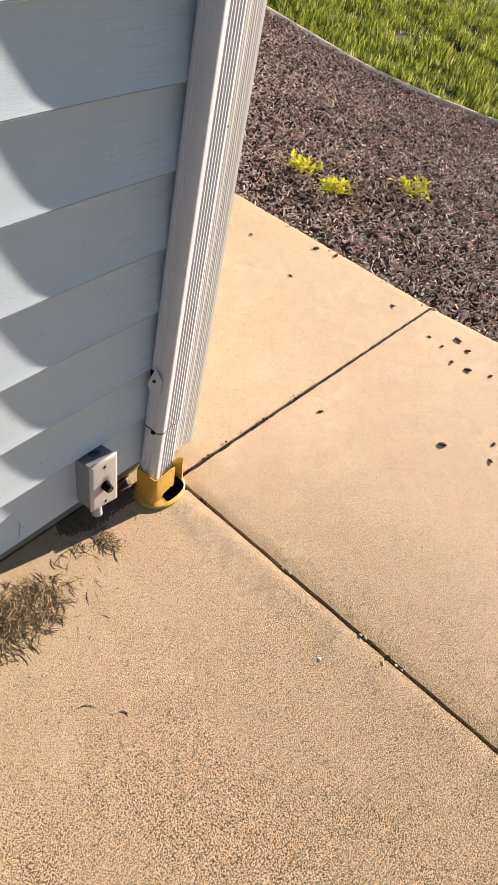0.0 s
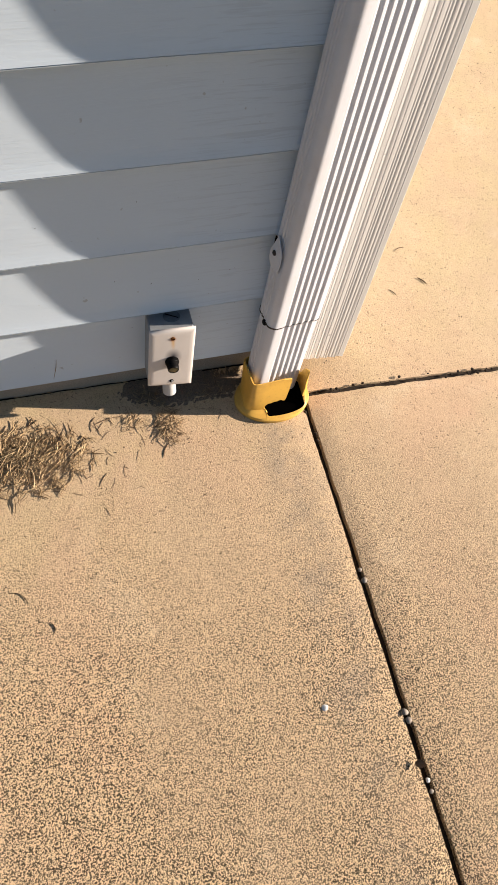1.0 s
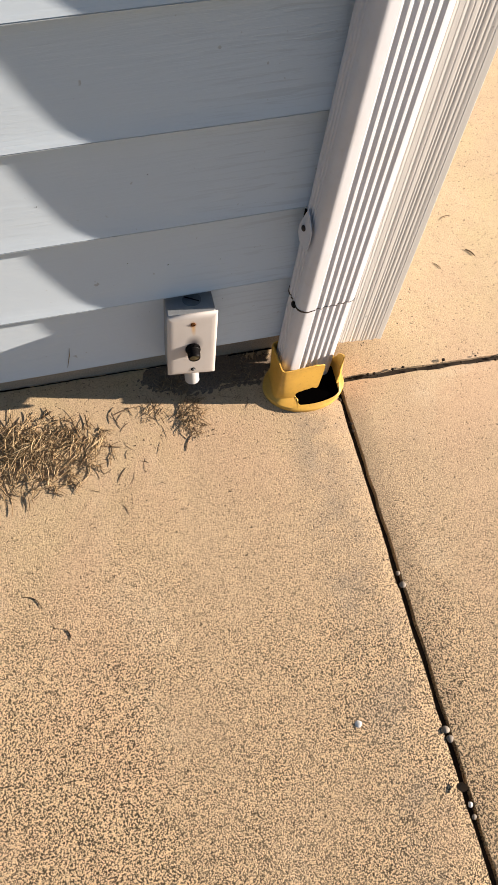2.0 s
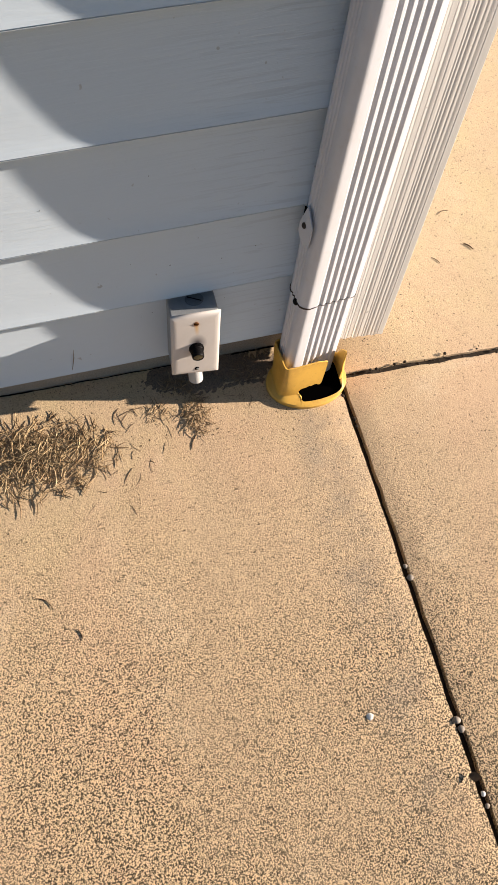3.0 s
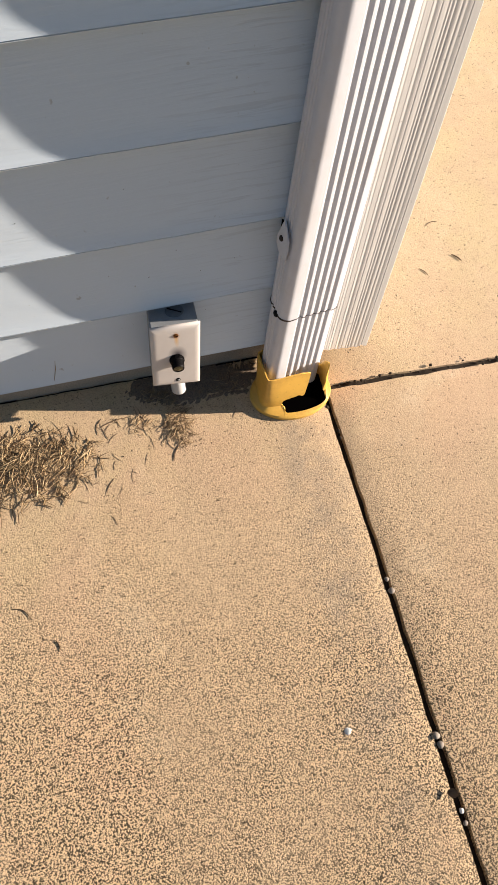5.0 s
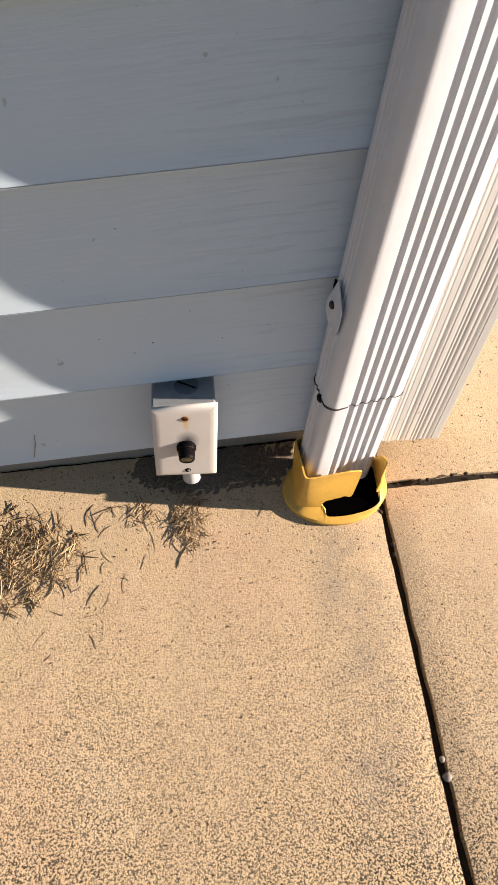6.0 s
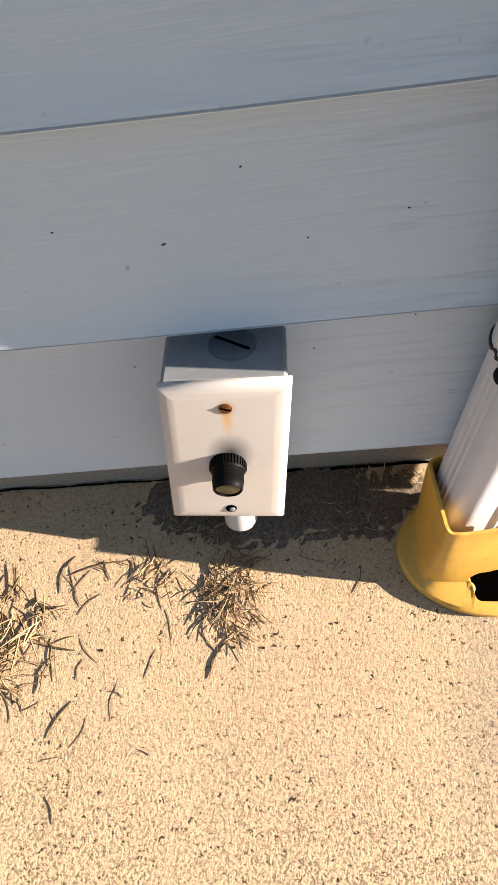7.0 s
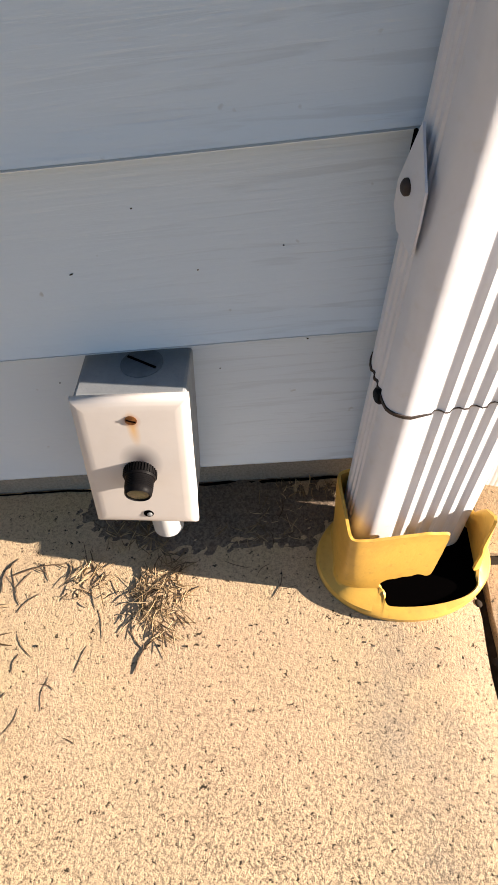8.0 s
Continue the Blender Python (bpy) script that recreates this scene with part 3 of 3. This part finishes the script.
def boot_bm():
    """Round brim, upright bulging wall and a square collar that is torn open at the front."""
    bm = bmesh.new()
    seg = 360
    turn = radians(6.0)
    cols = []
    for k in range(seg):
        a = 2 * math.pi * k / seg
        qx, qy = rounded_square(a, 0.0525, 0.0285, 13.0)
        wx, wy = rounded_square(a, 0.0550, 0.0305, 6.0)
        wy += 0.004
        rag = 0.0012 * noise.noise((k * 0.23, 0.5, 4.0))
        top = 0.079 + rag - 0.004 * ease(0.0, 0.02, qx) * ease(-0.02, -0.028, qy)
        front = qy < -0.019
        if not front and qx > 0.02:
            top = 0.074 - 0.042 * ease(-0.019, 0.020, qy) + rag
        zs = [0.0, 0.0060, 0.0078, 0.0090, 0.0104] + [0.0104 + (top - 0.0104) * (i + 1) / 30 for i in range(30)]
        col = []
        for j, z in enumerate(zs):
            t = min(1.0, max(0.0, (z - 0.0130) / 0.058))
            f = 1 - (1 - t) ** 1.5
            ux, uy = qx + 0.0005 + 0.017 * z, qy + 0.0088 + 0.13 * z
            ux, uy = ux * f + wx * (1 - f), uy * f + wy * (1 - f)
            ux, uy = ux * math.cos(turn * f) - uy * math.sin(turn * f), ux * math.sin(turn * f) + uy * math.cos(turn * f)
            if j < 5:
                g = (0.0, 0.0, 0.10, 0.40, 0.80)[j]
                ux, uy = 0.068 * math.cos(a) * (1 - g) + wx * g, 0.0495 * math.sin(a) * (1 - g) + wy * g
            col.append(bm.verts.new((ux, uy, z)))
        cols.append((col, front, qx, zs))
    for k in range(seg):
        (c0, f0, x0, zs0), (c1, f1, x1, _) = cols[k], cols[(k + 1) % seg]
        qx = (x0 + x1) / 2
        for j in range(len(c0) - 1):
            z = (zs0[j] + zs0[j + 1]) / 2
            if f0 and f1 and j >= 3 and torn(qx, max(z, 0.0119)):
                continue
            bm.faces.new((c0[j], c1[j], c1[j + 1], c0[j + 1]))
    bmesh.ops.delete(bm, geom=[v for v in bm.verts if not v.link_faces], context="VERTS")
    while True:
        weak = [v for v in bm.verts if sum(e.is_boundary for e in v.link_edges) > 2 or (v.co.z > 0.005 and len(v.link_faces) == 1 and sum(e.is_boundary for e in v.link_faces[0].edges) > 2)]
        if not weak:
            break
        bmesh.ops.delete(bm, geom=list({f for v in weak for f in v.link_faces}), context="FACES")
    loose, shells = set(bm.verts), []
    while loose:
        todo, shell = [loose.pop()], set()
        while todo:
            v = todo.pop()
            shell.add(v)
            near = {e.other_vert(v) for e in v.link_edges} & loose
            loose -= near
            todo += near
        shells.append(shell)
    shells.sort(key=len)
    bmesh.ops.delete(bm, geom=[v for shell in shells[:-1] for v in shell], context="VERTS")
    for _ in range(9):
        moves = {}
        for v in bm.verts:
            rim = [e.other_vert(v).co for e in v.link_edges if e.is_boundary]
            if len(rim) == 2 and v.co.z > 0.005:
                moves[v] = v.co * 0.4 + (rim[0] + rim[1]) * 0.3
        for v, co in moves.items():
            v.co = co
    bmesh.ops.recalc_face_normals(bm, faces=bm.faces)
    bmesh.ops.solidify(bm, geom=bm.faces[:], thickness=0.0022)
    return bm


boot = tagged(empty("downspout_boot", BOOT), "torn yellow plastic boot at the foot of the downspout", "drain boot")
part("shell", boot_bm(), YELLOW, boot, smooth=32)
# closed black disc: the shade inside the boot is put in as colour
part("drain_mouth_dark", lathe([(0.0640, 0.0006), (0.0630, 0.0045)], 48, m=Matrix.Diagonal((1, 0.72, 1, 1))), DARK, boot, "black disc standing for the shade inside the drain mouth")

# ---- photocell box ----
BOX = SIDING @ pose(-0.0058, -0.038, 0.1430, -7.6, 1.6, -1.5)
LEAN = Matrix(((1, 0, 0.075, 0), (0, 1, 0, 0), (0, 0, 1, 0), (0, 0, 0, 1)))


def leaned(bm):
    """The box has been knocked a little out of square."""
    for v in bm.verts:
        v.co.z -= 0.07 * v.co.x * (0.057 - v.co.z) / 0.114
    bmesh.ops.transform(bm, matrix=LEAN, verts=bm.verts)
    return bm


pc = tagged(empty("photocell_box", BOX), "small white electrical box with photocell on a conduit stub", "electrical box")
part("box_body", leaned(box_bm(-0.0343, 0.0330, 0.006, 0.052, -0.053, 0.0545, 0.0022)), ZINC, pc, "dull grey galvanised metal box")


def plate_bm():
    bm = bmesh.new()
    w, h = 0.035, 0.057
    rings = []
    for dw, y in ((0.0, 0.0045), (0.0, 0.0018), (0.0006, 0.0004), (0.0020, -0.0010), (0.0046, -0.0019), (0.0085, -0.0022)):
        rings.append([bm.verts.new((sx * (w - dw), y, sz * (h - dw))) for sx, sz in ((-1, -1), (1, -1), (1, 1), (-1, 1))])
    for a, b in zip(rings, rings[1:]):
        for k in range(4):
            bm.faces.new((a[k], a[(k + 1) % 4], b[(k + 1) % 4], b[k]))
    bm.faces.new(rings[-1])
    bm.faces.new(rings[0][::-1])
    bmesh.ops.bevel(bm, geom=[e for e in bm.edges], offset=0.0003, segments=1, affect="EDGES")
    return bm


part("gasket", leaned(box_bm(-0.0335, 0.0345, 0.0032, 0.0058, -0.055, 0.0555, 0.0008)), DARK, pc, "dark gasket behind the cover plate")
plate = part("cover_plate", leaned(plate_bm()), PLATE_PAINT, pc, "off-white bevelled cover plate with rust below a screw", smooth=50)
part("screw", lathe([(0.0036, -0.001), (0.0036, 0.0003), (0.0027, 0.0007), (0.0004, 0.0008)], 20), RUST, plate, "rusty brass slotted screw", at=pose(0.0035, -0.0022, 0.0417, 90, 0, 0), smooth=40)
part("screw_slot", box_bm(-0.0030, 0.0030, -0.0005, 0.0005, 0.0002, 0.0010), DARK, plate, at=pose(0.0035, -0.0022, 0.0417, 90, 20, 0))
part("screw_hole", lathe([(0.0034, -0.0005), (0.0034, 0.0003)], 20), DARK, plate, "dark screw hole", at=pose(-0.0015, -0.0022, -0.0455, 90, 0, 0))
part("sunk_screw", lathe([(0.0018, 0), (0.0018, 0.0006), (0.0006, 0.0009)], 14), ZINC, plate, at=pose(-0.0008, -0.0024, -0.0460, 90, 0, 0))
SENS = pose(0.0005, -0.002, -0.004, 90 + 14, 0, 0) @ Matrix.Diagonal((0.93, 0.93, 1.0, 1.0))
ribs = [(0.0092 if k % 2 else 0.0098, 0.0056 + 0.0006 * k) for k in range(12)]
sensor = part("photocell", lathe([(0.0110, -0.003), (0.0110, 0.0040), (0.0106, 0.0050), (0.0098, 0.0052), *ribs, (0.0095, 0.0130), (0.0092, 0.0155), (0.0084, 0.0166), (0.0080, 0.0158)], 40), BLACK, pc, "black ribbed photocell sensor", smooth=30, at=SENS)
part("lens", lathe([(0.0079, 0.0150), (0.0078, 0.0157), (0.0050, 0.0163), (0.0005, 0.0165)], 28), LENS, sensor, "dark olive glassy lens", smooth=50)
kn = bmesh.new()
for k in range(36):
    a = 2 * math.pi * k / 36
    bm2 = box_bm(-0.0004, 0.0004, -0.0005, 0.0005, -0.0022, 0.0034)
    bmesh.ops.transform(bm2, matrix=pose(0.0112 * math.cos(a), 0.0112 * math.sin(a), 0, 0, 0, math.degrees(a)), verts=bm2.verts)
    me = bpy.data.meshes.new("tmp")
    bm2.to_mesh(me)
    bm2.free()
    kn.from_mesh(me)
    bpy.data.meshes.remove(me)
part("knurl", kn, BLACK, sensor)
plug = part("knockout_plug", lathe([(0.0132, -0.001), (0.0132, 0.0006), (0.0120, 0.0011), (0.0004, 0.0012)], 32), PLUG, pc, "dark grey slotted knockout plug", smooth=40, at=pose(0.0075, 0.034, 0.0545))
part("slot", box_bm(-0.0008, 0.0008, -0.011, 0.011, 0.0008, 0.0016), DARK, plug, at=pose(0, 0, 0, 0, 0, 58))
low = -0.052
drop = 0.105
part("conduit", lathe([(0.0115, -drop), (0.0115, low + 0.002)], 32), PVC, pc, "pale grey plastic conduit stub", smooth=40, at=pose(-0.001, 0.033, 0))

# ---- debris ----
def clump(name, centre, spread, count, length, seed, tall, label, thick=1.0):
    rng = random.Random(seed)
    items = []
    cx, cy = centre
    for k in range(count):
        r = rng.random() ** 0.62
        a = rng.uniform(0, 2 * math.pi)
        x, y = cx + spread[0] * r * math.cos(a), cy + spread[1] * r * math.sin(a)
        d = rng.uniform(0, 2 * math.pi)
        L = rng.uniform(*length) * (1 - 0.3 * r)
        z0 = rng.uniform(0, tall * (1 - r) ** 0.8) + 0.0012
        bend = rng.uniform(-0.6, 0.6)
        rise = rng.uniform(-0.1, 0.35) * (1 - r)
        pts = []
        for s in (0, 0.35, 0.7, 1.0):
            px, py = x + L * s * math.cos(d + bend * s), y + L * s * math.sin(d + bend * s)
            pts.append((px, py, max(gz(py) + 0.001, gz(py) + z0 + rise * L * s * (1.2 - s))))
        items.append((pts, thick * rng.uniform(0.00032, 0.00075)))
    v, f = strands(rng, items)
    return tagged(pydata(name, v, f, STRAW), label, "dead grass", kind="stuff")


clump("needle_clump", (-0.275, -0.090), (0.130, 0.062), 880, (0.014, 0.044), 21, 0.016, "tangled clump of dry brown pine needles on the slab")
clump("needle_tuft", (-0.022, -0.058), (0.021, 0.034), 190, (0.010, 0.028), 22, 0.007, "small tuft of dry brown needles at the conduit", 0.62)
clump("needle_tuft", (-0.078, -0.046), (0.020, 0.020), 46, (0.008, 0.022), 23, 0.003, "sparse tuft of dry needles near the foundation", 0.6)
clump("needle_tuft", (-0.040, -0.006), (0.030, 0.018), 90, (0.008, 0.024), 25, 0.005, "dark tangle of needles under the electrical box", 0.6)
clump("needle_tuft", (0.060, -0.002), (0.036, 0.022), 60, (0.006, 0.020), 26, 0.003, "scattered needles on the damp soil by the boot", 0.55)


def dirt_film(name, x0, x1, y0, y1, cx, cy, rx, ry, seed, label):
    """A thin uneven film of soil that thins out to nothing at its edge."""
    bm = bmesh.new()
    nx, ny = 70, 40
    grid = []
    for j in range(ny + 1):
        row = []
        for i in range(nx + 1):
            x, y = x0 + (x1 - x0) * i / nx, y0 + (y1 - y0) * j / ny
            far = ((x - cx) / rx) ** 2 + ((y - cy) / ry) ** 2
            h = 0.0034 * (1 - far) - 0.0010 + 0.0015 * noise.noise((x * 38 + seed, y * 38, seed)) + 0.0022 * noise.noise((x * 190, y * 190, seed))
            row.append(bm.verts.new((x, y, gz(y) + max(-0.003, min(0.004, h)))))
        grid.append(row)
    for j in range(ny):
        for i in range(nx):
            bm.faces.new((grid[j][i], grid[j][i + 1], grid[j + 1][i + 1], grid[j + 1][i]))
    return tagged(part(name, bm, SOIL_FILM, smooth=60), label, "dirt", kind="stuff")


dirt_film("dirt", -0.19, 0.135, -0.065, 0.044, 0.020, 0.014, 0.13, 0.044, 3.0, "thin dark soil washed up along the foundation")

crack = []
for k in range(150):
    x = -0.75 + 0.89 * k / 149
    y = 0.0305 + (x + 0.2) * math.tan(radians(1.7)) - 0.0012 + 0.0008 * noise.noise((x * 45, 0, 9))
    crack.append((x, y, gz(y) + 0.0008 + 0.0020 * noise.noise((x * 30, 3, 0)) + 0.0012 * noise.noise((x * 140, 3, 0))))
crack_v, crack_f = strands(random.Random(2), [(crack[:52], 0.0009), (crack[50:83], 0.0014), (crack[82:119], 0.0010), (crack[118:], 0.0016)])
crack_ob = pydata("foot_crack", crack_v, crack_f, DARK)
crack_ob.parent = foundation
crack_ob.matrix_parent_inverse = FOOT.inverted()
crack_ob["label"] = "dark open crack along the foot"
clump("needle_tuft", (0.098, 0.028), (0.034, 0.006), 60, (0.006, 0.016), 24, 0.005, "thin line of dry straw against the foundation", 0.6)

rng = random.Random(31)


def twig(x, y, length, turn, rad, bend, forks=1):
    items = []
    pts = [(length * (u - 0.5), bend * length * math.sin(u * 3.0), rad + 0.0001 + rng.uniform(0, 0.0003)) for u in (0, 0.2, 0.4, 0.6, 0.8, 1.0)]
    items.append((pts, rad))
    for k in range(forks):
        b = Vector(pts[rng.choice((2, 3, 4))])
        d = rng.choice((-1, 1)) * rng.uniform(0.5, 1.0)
        L = length * rng.uniform(0.15, 0.3)
        items.append(([b + Vector((L * u * math.cos(d), L * u * math.sin(d), 0.001 * u)) for u in (0, 0.5, 1.0)], rad * 0.7))
    v, f = strands(rng, items)
    ob = pydata("twig", v, f, TWIG)
    ob.matrix_basis = pose(x, y, gz(y), math.degrees(math.atan(SLOPE)), 0, 0) @ pose(0, 0, 0, 0, 0, turn)
    return tagged(ob, "thin dry dark twig lying on the concrete slab", "twig", "twigs on the slab")


twig(-0.120, -0.036, 0.045, 12, 0.0006, 0.06, 2)
twig(-0.031, -0.104, 0.030, 62, 0.0006, 0.10, 2)
twig(-0.142, -0.040, 0.030, 70, 0.0004, 0.2)
twig(-0.140, -0.140, 0.028, 55, 0.0004, 0.1)
twig(-0.290, -0.303, 0.030, -38, 0.0007, 0.2, 0)
twig(-0.245, -0.355, 0.016, -70, 0.0008, 0.1, 0)
twig(0.543, 0.181, 0.022, -50, 0.0013, 0.1, 0)
twig(0.471, 0.161, 0.020, -52, 0.0007, 0.1, 0)
twig(0.521, 0.262, 0.026, 15, 0.0006, 0.2, 1)
for k in range(46):
    u = rng.random()
    x, y = rng.choice(((-0.17, -0.12), (-0.10, -0.05), (-0.11, -0.10), (-0.15, -0.17), (-0.02, -0.03), (0.05, -0.03)))
    x, y = x + rng.gauss(0, 0.028), y + rng.gauss(0, 0.026)
    y = min(y, 0.008)
    twig(x, y, rng.uniform(0.008, 0.026), rng.uniform(0, 180), rng.uniform(0.00018, 0.00034), rng.uniform(-0.15, 0.15), rng.choice((0, 0, 1)))


def pebble(name, x, y, size, material, label, category, group, sink=0.25, flat=0.6, lift=0.0):
    bm = bmesh.new()
    bmesh.ops.create_icosphere(bm, subdivisions=2, radius=size)
    off = rng.uniform(0, 50)
    long = 1.7 if name == "mulch_chip" else 1.0
    for v in bm.verts:
        n = noise.noise(v.co * (0.9 / size) + Vector((off, 0, 0)))
        v.co *= 1 + 0.35 * n
        v.co.x *= long
        v.co.y /= long ** 0.5
        v.co.z *= flat
    ob = part(name, bm, material, smooth=50)
    ob.matrix_basis = pose(x, y, gz(y) + size * flat * (1 - sink) + lift, 8, rng.uniform(-10, 10), rng.uniform(0, 360))
    return tagged(ob, label, category, group)


pebble("pebble", 0.124, -0.548, 0.0052, WHITE_PEBBLE, "small white pebble on the concrete", "pebble", "", 0.3, 0.25)
for x, y, r, m in ((0.2405, -0.359, 0.0036, PEBBLE), (0.2425, -0.377, 0.0050, PEBBLE), (0.2455, -0.580, 0.0056, PEBBLE), (0.2475, -0.592, 0.0050, PEBBLE), (0.2495, -0.675, 0.0034, WHITE_PEBBLE), (0.2500, -0.690, 0.0035, PEBBLE), (0.2325, -0.112, 0.0036, DIRT), (0.2330, -0.125, 0.0030, DIRT), (0.226, -0.068, 0.0032, DIRT)):
    pebble("pebble", x, y, r, m, "small stone caught in the dark slab joint", "pebble", "stones in the joint", lift=-0.005)
for x, y in ((1.464, 0.056), (1.435, -0.121), (1.433, -0.178), (1.53, -0.196), (1.385, -0.243), (1.505, -0.25), (1.455, -0.367), (0.976, -0.416), (1.056, -0.548), (1.14, -0.524), (1.296, 0.605), (1.482, 0.428), (1.523, 0.359), (1.229, 0.363), (0.75, -0.11), (1.20, -0.72), (1.40, -0.30)):
    pebble("mulch_chip", x, y, rng.uniform(0.005, 0.0095), STRAY, "stray dark mulch chip on the slab", "mulch chip", "stray mulch chips", 0.1, 0.45)
for k in range(84):
    x = rng.uniform(0.24, 1.0) if k < 46 else rng.uniform(-0.12, 0.22)
    y = JOINT_Y + rng.gauss(0, 0.004) if k < 46 else rng.uniform(-0.10, 0.012)
    pebble("crumb", x, y, rng.uniform(0.0012, 0.0034) if k < 46 else rng.uniform(0.0004, 0.0010), DIRT if k % 3 or k < 46 else PEBBLE, "tiny dirt crumb on the slab", "dirt crumb", "dirt crumbs", 0.1, 0.7)


def leaf_bm(length, width, curl):
    bm = bmesh.new()
    rows = []
    for i in range(7):
        u = i / 6
        w = width * math.sin(math.pi * (0.08 + 0.9 * u)) ** 0.8
        rows.append([bm.verts.new((length * u, w * q, curl * (u * u) + 0.35 * abs(q) * w)) for q in (-1, -0.4, 0, 0.4, 1)])
    for a, b in zip(rows, rows[1:]):
        for k in range(4):
            bm.faces.new((a[k], a[k + 1], b[k + 1], b[k]))
    return bm


dry = part("dry_leaf", leaf_bm(0.015, 0.006, 0.005), LEAF, smooth=60, at=pose(0.236, -0.650, gz(-0.650) + 0.001, 8, -10, -20))
tagged(dry, "small curled dry brown leaf on the slab joint", "leaf")


def weed(x, y, size, seed):
    rng = random.Random(seed)
    ob = empty("weed", pose(x, y, gz(y) - 0.005))
    for k in range(60):
        L = 0.55 * size * rng.uniform(0.5, 1.0)
        part("leaf", leaf_bm(L, L * 0.22, L * rng.uniform(-0.1, 0.35)), WEED, ob, smooth=60, at=pose(rng.gauss(0, size * 0.35), rng.gauss(0, size * 0.35), rng.uniform(0.01, 0.05), 0, rng.uniform(-50, 0), rng.uniform(0, 360)))
    return tagged(ob, "small yellow-green weed growing in the mulch", "weed", "weeds in the mulch")


weed(1.95, 0.85, 0.085, 1)
weed(1.94, 0.67, 0.095, 2)
weed(2.40, 0.50, 0.10, 3)


def board_y(z):
    """The face of the siding at a height."""
    for z0, z1 in zip(LAPS, LAPS[1:]):
        if z0 <= z < z1:
            f = (z - z0) / (z1 - z0 + 0.012)
            return BUTT * (1 - (1 - f) ** 1.4)
    return 0.0


def speck(x, z, long):
    bm = bmesh.new()
    bmesh.ops.create_icosphere(bm, subdivisions=1, radius=0.00058)
    for v in bm.verts:
        v.co.z *= long
        v.co.x += 0.0006 * math.sin(v.co.z * 900)
        v.co.y *= 0.6
    ob = part("dirt_speck", bm, SEAL, smooth=60)
    ob.matrix_basis = HOUSE @ pose(x, board_y(z) - 0.0003, z, 0, rng.uniform(-40, 40), 0)
    tagged(ob, "tiny dark dirt speck stuck to the siding", "dirt speck", "specks on the siding")


for x, z, long in ((-0.021, 0.256, 2.2), (0.020, 0.290, 1.0), (0.048, 0.252, 1.0), (-0.072, 0.268, 1.0), (-0.056, 0.170, 1.0), (0.095, 0.262, 0.9), (-0.030, 0.395, 1.2), (-0.160, 0.375, 1.4), (0.049, 0.172, 0.8), (0.085, 0.335, 1.2), (0.105, 0.190, 0.9)):
    speck(x, z, long)
part("screw", screw_bm(0.0024, 0.0016), SEAL, downspout, "small dark screw head", at=pose(0.091, -SP_D + 0.0006, 0.79, 90, 0, 0), smooth=40)

blade_v, blade_f = strands(random.Random(3), [([(-0.178, board_y(0.129) - 0.001, 0.129), (-0.181, board_y(0.115) - 0.0014, 0.115), (-0.189, board_y(0.091) - 0.001, 0.091)], 0.0006)])
blade = pydata("straw_blade", blade_v, blade_f, STRAW)
blade.matrix_basis = HOUSE
tagged(blade, "thin dry straw blade stuck to the siding", "straw")
